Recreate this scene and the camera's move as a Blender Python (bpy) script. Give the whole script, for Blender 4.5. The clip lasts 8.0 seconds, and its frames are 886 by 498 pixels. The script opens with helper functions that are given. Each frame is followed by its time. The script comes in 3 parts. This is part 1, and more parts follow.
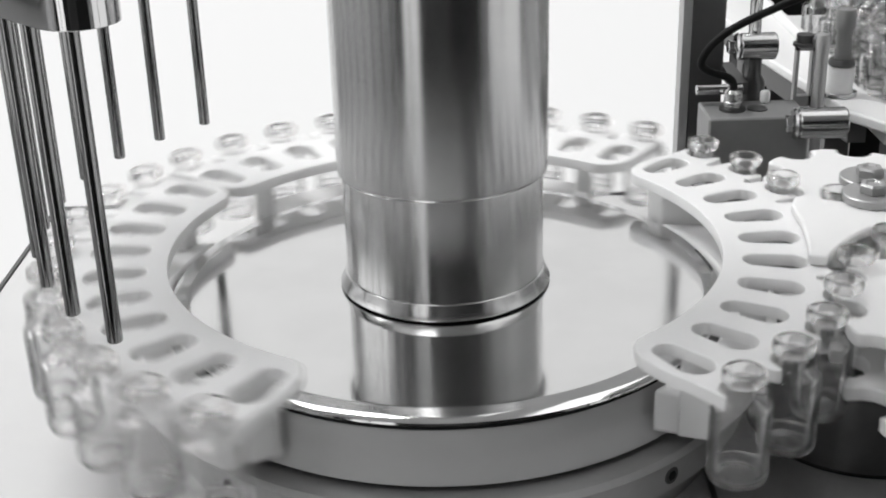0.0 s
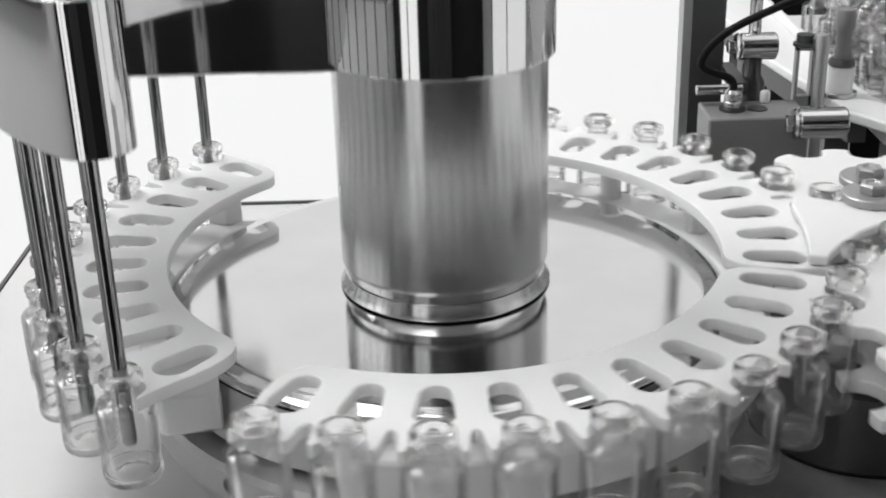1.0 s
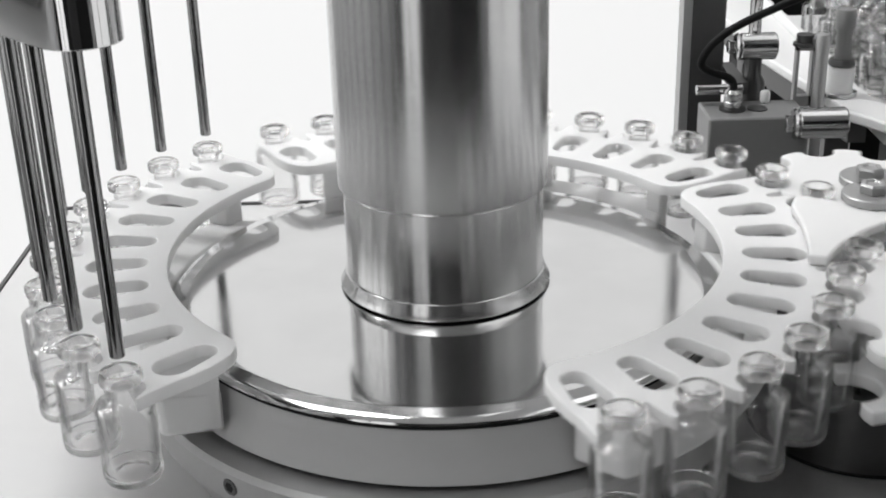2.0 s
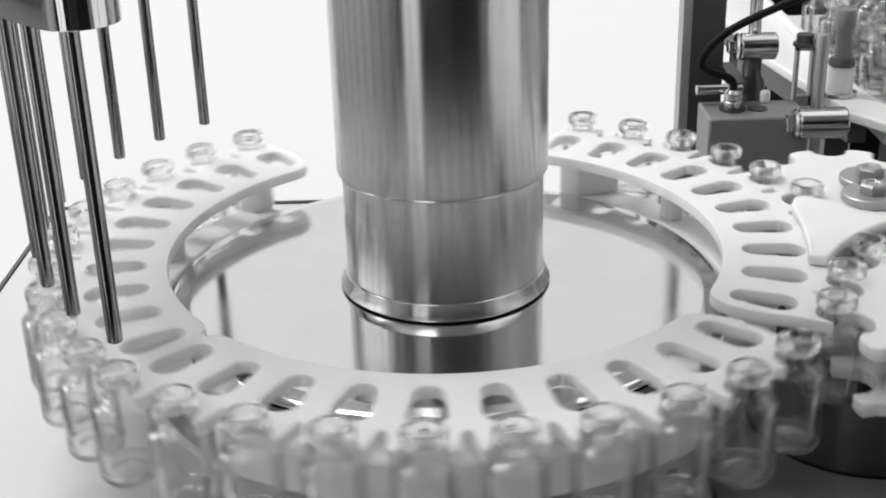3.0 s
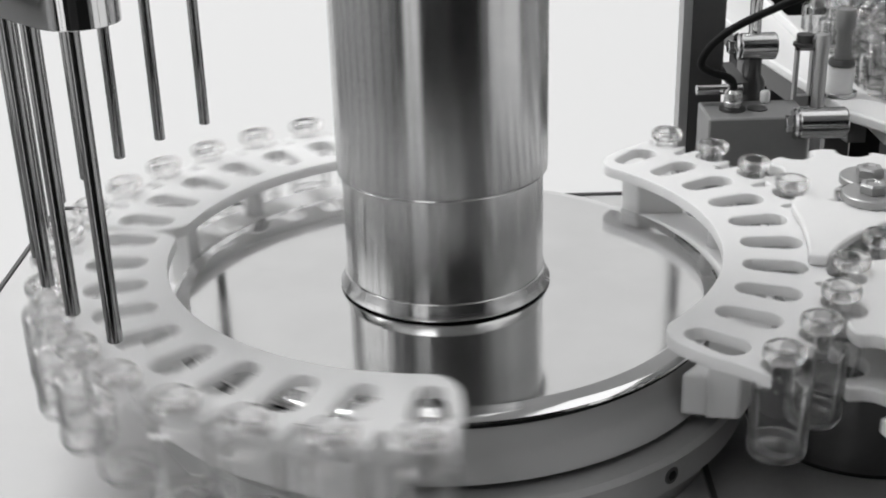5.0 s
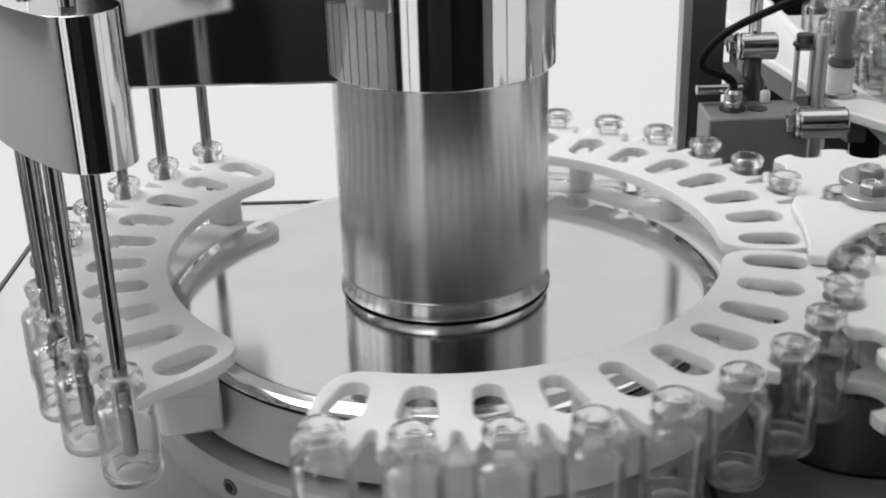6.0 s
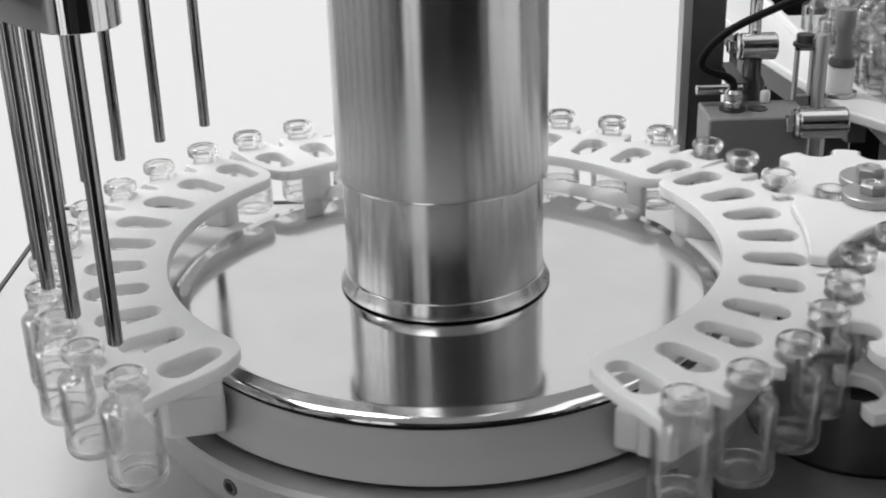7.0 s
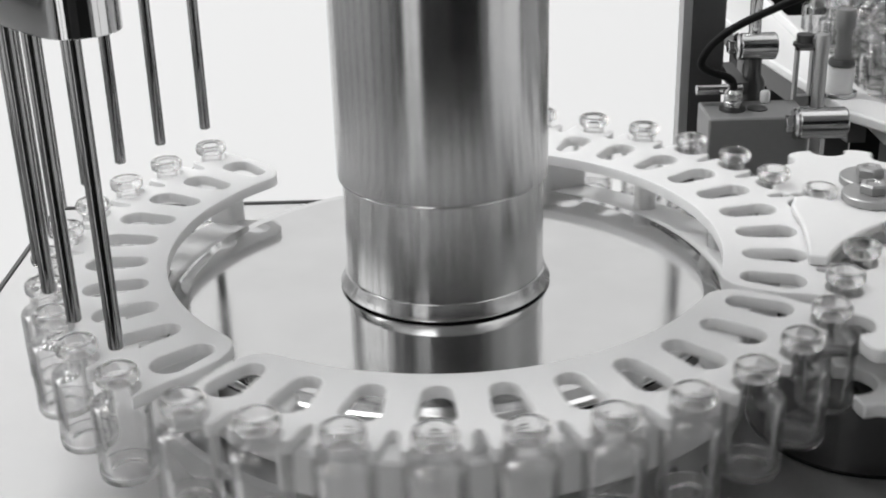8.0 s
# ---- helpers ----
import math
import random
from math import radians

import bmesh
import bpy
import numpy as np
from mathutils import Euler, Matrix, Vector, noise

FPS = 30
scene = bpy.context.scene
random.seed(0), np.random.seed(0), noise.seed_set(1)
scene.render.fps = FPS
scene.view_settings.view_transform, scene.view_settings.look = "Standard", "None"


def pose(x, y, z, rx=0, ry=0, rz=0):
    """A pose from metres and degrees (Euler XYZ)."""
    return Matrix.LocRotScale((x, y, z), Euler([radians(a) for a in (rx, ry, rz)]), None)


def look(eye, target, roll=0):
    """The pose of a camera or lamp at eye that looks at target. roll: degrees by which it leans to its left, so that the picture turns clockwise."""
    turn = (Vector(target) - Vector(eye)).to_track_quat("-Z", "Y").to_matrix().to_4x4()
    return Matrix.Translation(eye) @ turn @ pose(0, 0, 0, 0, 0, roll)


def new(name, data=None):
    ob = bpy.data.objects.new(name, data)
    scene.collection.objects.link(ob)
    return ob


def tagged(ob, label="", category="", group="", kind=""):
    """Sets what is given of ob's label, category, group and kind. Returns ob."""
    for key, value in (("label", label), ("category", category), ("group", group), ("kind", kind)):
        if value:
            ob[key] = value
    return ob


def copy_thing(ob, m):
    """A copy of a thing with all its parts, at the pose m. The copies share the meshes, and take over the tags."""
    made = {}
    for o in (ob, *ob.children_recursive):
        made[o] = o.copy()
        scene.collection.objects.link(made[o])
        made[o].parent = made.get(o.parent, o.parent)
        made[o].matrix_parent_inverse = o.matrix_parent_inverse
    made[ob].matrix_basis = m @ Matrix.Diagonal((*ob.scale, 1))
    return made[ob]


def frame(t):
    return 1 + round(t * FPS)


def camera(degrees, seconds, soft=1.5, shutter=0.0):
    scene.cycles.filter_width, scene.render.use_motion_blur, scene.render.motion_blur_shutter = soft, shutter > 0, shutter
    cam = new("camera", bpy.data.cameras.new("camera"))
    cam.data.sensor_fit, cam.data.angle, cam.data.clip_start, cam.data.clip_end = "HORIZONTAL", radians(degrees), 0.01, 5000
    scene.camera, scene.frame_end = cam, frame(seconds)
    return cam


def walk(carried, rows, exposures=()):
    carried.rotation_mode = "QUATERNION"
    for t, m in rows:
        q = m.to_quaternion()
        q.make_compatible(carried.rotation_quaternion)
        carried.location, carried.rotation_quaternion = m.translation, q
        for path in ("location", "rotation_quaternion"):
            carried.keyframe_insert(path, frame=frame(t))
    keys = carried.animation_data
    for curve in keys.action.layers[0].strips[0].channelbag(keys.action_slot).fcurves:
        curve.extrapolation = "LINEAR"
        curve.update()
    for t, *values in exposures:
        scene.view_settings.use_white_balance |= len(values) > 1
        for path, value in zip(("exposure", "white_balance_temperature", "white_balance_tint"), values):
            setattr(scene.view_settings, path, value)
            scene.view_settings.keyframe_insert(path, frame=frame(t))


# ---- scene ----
# One unit of the plan is 45 mm. The column stands at the centre of the carrier ring, RC, z = 0 the rim of the disc.
S = 0.045
EYE = Vector((0.0, -11.406, 5.479)) * S
WAY = Vector((-0.00232, 0.91589, -0.40143))
cam = camera(38.13, 8.0, 1.9, 0.5)
walk(cam, [(0.0, look(EYE, EYE + WAY, -1.6)), (8.0, look(EYE, EYE + WAY, -1.6))], exposures=[(0.0, 0.05), (3.0, 0.04), (3.5, 0.0), (4.5, -0.12), (6.0, -0.15), (8.0, -0.08)])

# ---- timing ----
RC = Vector((-0.013, 0.261, 0.0))      # centre of the carrier ring
RV = 3.81                              # radius on which the vials travel
PITCH = 10.12                          # degrees from vial to vial
DASH = [0, 1.3, 5, 14.5, 28, 41.5, 55.5, 70, 83.5]
CYCLE = 2.406
SETTLE = [82.6, 90.8, 97.2, 102.7, 107.2, 111.6, 116.0, 119.9, 123.8, 127.8]    # end of the second dash, into steady travel
SLOW = (259.3 - 127.8) / (2 * CYCLE - 1.7)    # degrees a second in steady travel


def table(t, rows, step=0.1):
    i = min(int(t / step), len(rows) - 2)
    u = t / step - i
    return rows[i] + (rows[i + 1] - rows[i]) * u


def carrier_angle(t, k):
    """Angle of the first pocket of carrier k: waits at the back, dashes, stands under the needles, dashes, travels on."""
    tau = t + 0.3 + CYCLE * k
    turns, tau = divmod(tau, 3 * CYCLE)
    if tau < CYCLE:
        a = 35.7 + (table(tau, DASH + [92.5, 98.5, 100.3, 100.7]) if tau < 1.2 else 100.7)
    elif tau < CYCLE + 1.7:
        a = 136.4 + table(tau - CYCLE, DASH[:8] + SETTLE)
    else:
        a = 136.4 + 127.8 + SLOW * (tau - CYCLE - 1.7)
    return a + 360 * turns


LIFT = [0, 0, 0, 0, 0, 0, 0, -0.008, -0.068, -0.573, -0.925, -1.036, -1.026, -1.012, -0.985, -0.942, -0.836, -0.647,
        -0.40, -0.235, -0.135, -0.07, -0.017, 0, 0]


def head_lift(t):
    return table(t % CYCLE, LIFT)


# ---- light ----
scene.cycles.transparent_max_bounces = 40
world = bpy.data.worlds.new("world")
scene.world = world
world.use_nodes = True
world.node_tree.nodes["Background"].inputs[0].default_value = (1, 1, 1, 1)
world.node_tree.nodes["Background"].inputs[1].default_value = 0.05


def panel_lamp(name, x, y, z, target, sx, sy, watts):
    data = bpy.data.lights.new(name, "AREA")
    data.shape, data.size, data.size_y, data.energy = "RECTANGLE", sx, sy, watts
    ob = new(name, data)
    ob.matrix_world = look((x, y, z), target)
    return ob


# Unseen area lamps, added overhead and from the west to balance the brightness.
panel_lamp("added_overhead_light", -0.75, 0.6, 1.45, (-0.75, 0.6, 0), 1.1, 0.7, 25)
panel_lamp("added_overhead_light", 0.75, 0.3, 1.45, (0.75, 0.3, 0), 0.6, 1.1, 2.8)
panel_lamp("added_overhead_light", -0.5, -0.8, 1.45, (-0.5, -0.8, 0), 0.55, 0.6, 5)
panel_lamp("west_fill", -1.9, 0.1, 0.5, (0, 0.1, -0.1), 1.8, 1.2, 6)
panel_lamp("added_overhead_light", -0.95, -0.45, 1.45, (-0.95, -0.45, 0), 0.6, 0.6, 1.2)


# ---- materials ----
def material(name, color, rough=0.5, metal=0.0, grain=0.04, scale=300.0, bump=0.02, stretch=(1, 1, 1), stain=0.05, rvar=0.08, coat=0.0, sss=0.0, turned=0.0, spec=0.5):
    m = bpy.data.materials.new(name)
    m.use_nodes = True
    nt = m.node_tree
    bsdf = nt.nodes["Principled BSDF"]
    co = nt.nodes.new("ShaderNodeTexCoord")
    mp = nt.nodes.new("ShaderNodeMapping")
    mp.inputs["Scale"].default_value = stretch
    nt.links.new(co.outputs["Object"], mp.inputs[0])
    fine = nt.nodes.new("ShaderNodeTexNoise")
    fine.inputs["Scale"].default_value, fine.inputs["Detail"].default_value = scale, 4
    nt.links.new(mp.outputs[0], fine.inputs[0])
    wide = nt.nodes.new("ShaderNodeTexNoise")
    wide.inputs["Scale"].default_value, wide.inputs["Detail"].default_value = 22, 5
    nt.links.new(co.outputs["Object"], wide.inputs[0])
    add = nt.nodes.new("ShaderNodeMath")
    add.operation = "MULTIPLY_ADD"
    nt.links.new(fine.outputs[0], add.inputs[0])
    add.inputs[1].default_value = 2 * grain
    add.inputs[2].default_value = 1 - grain - stain
    add2 = nt.nodes.new("ShaderNodeMath")
    add2.operation = "MULTIPLY_ADD"
    nt.links.new(wide.outputs[0], add2.inputs[0])
    add2.inputs[1].default_value = 2 * stain
    nt.links.new(add.outputs[0], add2.inputs[2])
    mul = nt.nodes.new("ShaderNodeVectorMath")
    mul.operation = "SCALE"
    mul.inputs[0].default_value = (color, color, color)
    nt.links.new(add2.outputs[0], mul.inputs["Scale"])
    nt.links.new(mul.outputs[0], bsdf.inputs["Base Color"])
    rr = nt.nodes.new("ShaderNodeMath")
    rr.operation = "MULTIPLY_ADD"
    nt.links.new(wide.outputs[0], rr.inputs[0])
    rr.inputs[1].default_value, rr.inputs[2].default_value = 2 * rvar, max(0.0, rough - rvar)
    nt.links.new(rr.outputs[0], bsdf.inputs["Roughness"])
    bsdf.inputs["Metallic"].default_value = metal
    bsdf.inputs["Coat Weight"].default_value = coat
    bsdf.inputs["Specular IOR Level"].default_value = spec
    bsdf.inputs["Subsurface Weight"].default_value = sss
    bsdf.inputs["Subsurface Radius"].default_value = (1, 1, 1)
    bsdf.inputs["Subsurface Scale"].default_value = 0.005
    if turned:
        tan = nt.nodes.new("ShaderNodeTangent")
        tan.direction_type, tan.axis = "RADIAL", "Z"
        nt.links.new(tan.outputs[0], bsdf.inputs["Tangent"])
        bsdf.inputs["Anisotropic"].default_value, bsdf.inputs["Anisotropic Rotation"].default_value = turned, 0.25
    if bump:
        bp = nt.nodes.new("ShaderNodeBump")
        bp.inputs["Strength"].default_value, bp.inputs["Distance"].default_value = bump, 0.0005
        nt.links.new(fine.outputs[0], bp.inputs["Height"])
        nt.links.new(bp.outputs[0], bsdf.inputs["Normal"])
    return m


def glass_material(name, ior, least):
    m = bpy.data.materials.new(name)
    m.use_nodes = True
    nt = m.node_tree
    out = nt.nodes["Material Output"]
    nt.nodes.remove(nt.nodes["Principled BSDF"])
    tr = nt.nodes.new("ShaderNodeBsdfTransparent")
    tr.inputs["Color"].default_value = (0.98, 0.98, 0.98, 1)
    gl = nt.nodes.new("ShaderNodeBsdfGlossy")
    gl.inputs["Color"].default_value, gl.inputs["Roughness"].default_value = (0.95, 0.95, 0.95, 1), 0.03
    fn = nt.nodes.new("ShaderNodeFresnel")
    fn.inputs["IOR"].default_value = ior
    fr = nt.nodes.new("ShaderNodeMath")
    fr.operation, fr.inputs[1].default_value, fr.inputs[2].default_value = "MULTIPLY_ADD", 0.68, least
    nt.links.new(fn.outputs[0], fr.inputs[0])
    mix = nt.nodes.new("ShaderNodeMixShader")
    nt.links.new(fr.outputs[0], mix.inputs[0])
    nt.links.new(tr.outputs[0], mix.inputs[1])
    nt.links.new(gl.outputs[0], mix.inputs[2])
    nt.links.new(mix.outputs[0], out.inputs[0])
    return m


def solid_glass(name):
    m = bpy.data.materials.new(name)
    m.use_nodes = True
    nt = m.node_tree
    nt.nodes.remove(nt.nodes["Principled BSDF"])
    g = nt.nodes.new("ShaderNodeBsdfGlass")
    g.inputs["Color"].default_value, g.inputs["Roughness"].default_value, g.inputs["IOR"].default_value = (0.98, 0.98, 0.98, 1), 0.02, 1.47
    clear = nt.nodes.new("ShaderNodeBsdfTransparent")
    mix = nt.nodes.new("ShaderNodeMixShader")
    mix.inputs[0].default_value = 0.85
    nt.links.new(clear.outputs[0], mix.inputs[1])
    nt.links.new(g.outputs[0], mix.inputs[2])
    nt.links.new(mix.outputs[0], nt.nodes["Material Output"].inputs[0])
    return m


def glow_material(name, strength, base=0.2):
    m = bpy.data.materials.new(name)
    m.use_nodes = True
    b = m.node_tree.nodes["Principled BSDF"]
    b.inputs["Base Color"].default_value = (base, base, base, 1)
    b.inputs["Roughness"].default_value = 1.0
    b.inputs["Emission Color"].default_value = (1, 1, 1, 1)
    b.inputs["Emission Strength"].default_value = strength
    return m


WHITE = material("white_acetal", 0.82, 0.42, grain=0.01, stain=0.02, bump=0.01, rvar=0.05, sss=0.8)
# Greyer copy of the white plastic; the drum's shade is in the colour.
SHADEDWHITE = material("shaded_white_plastic", 0.46, 0.4, grain=0.02, stain=0.05, bump=0.02, rvar=0.08)
STEEL = material("brushed_steel", 0.56, 0.22, 1.0, grain=0.07, scale=60, bump=0.03, stretch=(0.4, 0.4, 30), stain=0.14, rvar=0.08, turned=0.8)
TUBE = material("turned_steel", 0.60, 0.21, 1.0, grain=0.06, scale=60, bump=0.03, stretch=(0.4, 0.4, 30), stain=0.10, rvar=0.07, turned=0.8)
CHROME = material("polished_chrome", 0.72, 0.06, 1.0, grain=0.01, bump=0.0, stain=0.02, rvar=0.03)
MIRROR = material("polished_disc", 0.67, 0.09, 1.0, grain=0.015, bump=0.004, stain=0.10, rvar=0.09, scale=60)
CAST = material("machined_aluminium", 0.42, 0.42, 0.6, grain=0.05, bump=0.05, stain=0.06)
DARK = material("dark_steel", 0.10, 0.38, 0.7, grain=0.05, bump=0.03, stain=0.10)
GREYBOX = material("grey_anodised", 0.24, 0.5, 0.2, grain=0.05, bump=0.04, stain=0.08)
NEEDLE = material("needle_steel", 0.3, 0.12, 1.0, grain=0.03, bump=0.0, stain=0.04)
SATIN = material("satin_steel", 0.5, 0.2, 1.0, grain=0.03, bump=0.02, stain=0.05)
BLACK = material("black_rubber", 0.008, 0.55, 0.0, grain=0.1, bump=0.05, spec=0.15)
BLACKGLOSS = material("black_plate", 0.03, 0.3, 0.0, grain=0.1, bump=0.01, stain=0.15)
DARKCHROME = material("dark_polished_steel", 0.2, 0.1, 1.0, grain=0.02, bump=0.0, stain=0.06, rvar=0.05)
SHADEDBED = material("shaded_bed_grey", 0.30, 0.32, 0.3, grain=0.08, bump=0.01, stain=0.15)
DESK = material("satin_sheet_steel", 0.58, 0.38, 0.1, grain=0.02, bump=0.01, stain=0.04, scale=120)
WALL = material("white_wall_paint", 0.80, 0.8, 0.0, grain=0.02, bump=0.05, scale=80)
GREYWALL = material("dark_reflection_wall", 0.02, 0.8, 0.0, grain=0.02, bump=0.05, scale=80, spec=0.1)
GREYFLOOR = material("dark_reflection_floor", 0.015, 0.7, 0.0, grain=0.05, bump=0.05, scale=60, spec=0.1)
INK = material("engraved_ink", 0.25, 0.6)
GLASS = glass_material("clear_glass", 1.3, 0.022)
THICKGLASS = solid_glass("thick_clear_glass")
PANE = glow_material("bright_pane", 1.0)
PANE2 = glow_material("soft_bright_pane", 0.8)
PANE3 = glow_material("fill_bright_pane", 0.8)
GLOWBACK = glow_material("glowing_backdrop", 0.80)


# ---- mesh helpers (plan units) ----
def put(name, bm, mat, parent=None, label="", smooth=True, bevel=0.0):
    bmesh.ops.scale(bm, vec=(S, S, S), verts=bm.verts)
    bmesh.ops.recalc_face_normals(bm, faces=bm.faces)
    me = bpy.data.meshes.new(name)
    bm.to_mesh(me)
    bm.free()
    me.materials.append(mat)
    ob = new(name, me)
    if smooth:
        me.polygons.foreach_set("use_smooth", [True] * len(me.polygons))
        me.set_sharp_from_angle(angle=radians(38))
    if bevel:
        mod = ob.modifiers.new("bevel", "BEVEL")
        mod.width, mod.segments, mod.limit_method, mod.angle_limit = bevel * S, 2, "ANGLE", radians(45)
    if parent:
        ob.parent = parent
    if label:
        ob["label"] = label
    return ob


def part(name, bm, mat, parent, label="", bevel=0.0):
    return put(name, bm, mat, parent, label, bevel=bevel)


def thing(name, label, category, group="", at=(0, 0, 0)):
    ob = new(name)
    ob.empty_display_size = 0.02
    ob.matrix_world = Matrix.Translation(Vector(at) * S)
    return tagged(ob, label, category, group)


def lathe(profile, n=64, closed=False, at=(0, 0, 0), bm=None):
    bm = bm or bmesh.new()
    rings = []
    for r, z in profile:
        if r < 1e-6:
            rings.append([bm.verts.new((at[0], at[1], at[2] + z))])
        else:
            rings.append([bm.verts.new((at[0] + r * math.cos(2 * math.pi * i / n), at[1] + r * math.sin(2 * math.pi * i / n), at[2] + z)) for i in range(n)])
    pairs = list(zip(rings, rings[1:] + rings[:1])) if closed else list(zip(rings, rings[1:]))
    for a, b in pairs:
        for i in range(n):
            j = (i + 1) % n
            if len(a) == 1 and len(b) == 1:
                break
            if len(a) == 1:
                bm.faces.new((a[0], b[i], b[j]))
            elif len(b) == 1:
                bm.faces.new((a[i], a[j], b[0]))
            else:
                bm.faces.new((a[i], a[j], b[j], b[i]))
    return bm


def tube(a, b, r, n=16, bm=None, ends=True, r2=None):
    """A round bar from a to b."""
    bm = bm or bmesh.new()
    a, b = Vector(a), Vector(b)
    q = (b - a).to_track_quat("Z", "Y")
    r2 = r if r2 is None else r2
    e = min(r, r2) * 0.12
    rings = []
    ln = (b - a).length
    for rr, z in ((r - e, 0), (r, e), (r2, ln - e), (r2 - e, ln)):
        rings.append([bm.verts.new(a + q @ Vector((rr * math.cos(2 * math.pi * i / n), rr * math.sin(2 * math.pi * i / n), z))) for i in range(n)])
    for p, s in zip(rings, rings[1:]):
        for i in range(n):
            bm.faces.new((p[i], p[(i + 1) % n], s[(i + 1) % n], s[i]))
    if ends:
        bm.faces.new(rings[0][::-1])
        bm.faces.new(rings[-1])
    return bm


def box(x0, x1, y0, y1, z0, z1, bm=None, turn=0.0, about=(0, 0)):
    bm = bm or bmesh.new()
    c, s = math.cos(radians(turn)), math.sin(radians(turn))
    vs = []
    for z in (z0, z1):
        for x, y in ((x0, y0), (x1, y0), (x1, y1), (x0, y1)):
            dx, dy = x - about[0], y - about[1]
            vs.append(bm.verts.new((about[0] + c * dx - s * dy, about[1] + s * dx + c * dy, z)))
    for f in ((3, 2, 1, 0), (4, 5, 6, 7), (0, 1, 5, 4), (1, 2, 6, 5), (2, 3, 7, 6), (3, 0, 4, 7)):
        bm.faces.new([vs[i] for i in f])
    return bm


def slab(outline, holes, z0, z1, bm=None):
    """A plate of any outline with holes through it."""
    bm = bm or bmesh.new()
    loops = []
    for z in (z1, z0):
        level = []
        edges = []
        for pts in [outline] + holes:
            vs = [bm.verts.new((x, y, z)) for x, y in pts]
            edges += [bm.edges.new((vs[i], vs[(i + 1) % len(vs)])) for i in range(len(vs))]
            level.append(vs)
        bmesh.ops.triangle_fill(bm, use_beauty=True, use_dissolve=False, edges=edges, normal=(0, 0, 1))
        loops.append(level)
    for top, low in zip(*loops):
        n = len(top)
        for i in range(n):
            bm.faces.new((top[i], low[i], low[(i + 1) % n], top[(i + 1) % n]))
    return bm


def arc(r, a0, a1, n, c=(0, 0)):
    return [(c[0] + r * math.cos(radians(a0 + (a1 - a0) * i / n)), c[1] + r * math.sin(radians(a0 + (a1 - a0) * i / n))) for i in range(n + 1)]


def polar(r, a, c=(0, 0)):
    return (c[0] + r * math.cos(radians(a)), c[1] + r * math.sin(radians(a)))


# ---- room ----
def room():
    x0, x1, y0, y1, z0, z1 = -2.0 / S, 2.0 / S, -2.2 / S, 2.2 / S, -0.95 / S, 1.5 / S
    w = 0.1 / S
    # Floor and south wall are unseen, near black so the chrome reflects dark.
    tagged(put("floor", box(x0, x1, y0, y1, z0 - w, z0), GREYFLOOR, smooth=False), "smooth dark floor added out of view for dark reflections", "floor", kind="structure")
    tagged(put("ceiling", box(x0, x1, y0, y1, z1, z1 + w), WALL, smooth=False), "plain white ceiling", "ceiling", kind="structure")
    tagged(put("wall_north", box(x0, x1, y1, y1 + w, z0, z1), WALL, smooth=False), "plain white wall", "wall", kind="structure")
    tagged(put("wall_south", box(x0, x1, y0 - w, y0, z0, z1), GREYWALL, smooth=False), "plain dark wall added out of view for dark reflections", "wall", kind="structure")
    tagged(put("wall_west", box(x0 - w, x0, y0 - w, y1 + w, z0, z1), WALL, smooth=False), "plain white wall", "wall", kind="structure")
    tagged(put("wall_east", box(x1, x1 + w, y0 - w, y1 + w, z0, z1), WALL, smooth=False), "plain white wall", "wall", kind="structure")
    # Backdrop glows by itself to stand for a brightly lit white wall.
    tagged(put("backdrop", box(x0 + 1, x1 - 1, y1 - 3, y1 - 2.5, z0 + 0.01, z1 - 1), GLOWBACK, smooth=False), "white backdrop that glows in place of a lit wall", "backdrop", kind="structure")


room()


def window(name, label, at, turn, half, low, high, mat):
    """An unseen glowing pane with dark bars, added on a wall for reflections and fill; it faces along its own +y."""
    w = thing(name, label, "window")
    w.matrix_world = Matrix.Translation(at) @ pose(0, 0, 0, 0, 0, turn)
    w["kind"] = "structure"
    h, lo, hi = half / S, low / S, high / S
    part("pane", box(-h, h, 0, 0.3, lo, hi), mat, w, "glowing pane added out of view")
    for x in (-h - 0.6, -h * 0.1, h):
        part("mullion", box(x, x + 0.6, 0.01, 1.4, lo - 0.6, hi + 0.6), DARK, w, "dark bar across the added pane")
    for z in (lo - 0.6, hi):
        part("rail", box(-h, h, 0.02, 1.35, z, z + 0.6), DARK, w, "dark bar across the added pane")


# Unseen panes, added for bright bands on the column and for fill light.
window("glow_pane_1", "tall glowing pane added out of view on the dark wall", (-1.15, -2.195, 0), 0, 0.40, -0.90, 1.2, PANE)
window("glow_pane_2", "wide glowing pane added out of view on the white wall", (1.995, -0.75, 0), 90, 0.8, -0.90, 0.9, PANE2)
window("glow_pane_3", "wide glowing pane added out of view on the white wall", (-1.995, 0.2, 0), -90, 1.0, -0.2, 1.2, PANE3)


def cabinet():
    # Black block behind the camera, added for the dark band the column reflects.
    t = thing("dark_reflection_block", "tall black block added out of view for a dark reflection", "cabinet", at=(0.03 / S, -1.95 / S, -0.95 / S))
    part("body", box(-8, 8, -3, 3, 0, 42), BLACK, t, bevel=0.2)
    part("door", box(-7.4, 7.4, 3.02, 3.3, 1.5, 41), BLACKGLOSS, t, "black front of the added block", bevel=0.1)
    part("handle", tube((6.0, 3.5, 20), (6.0, 3.5, 24), 0.25), CHROME, t, "chrome handle")


cabinet()


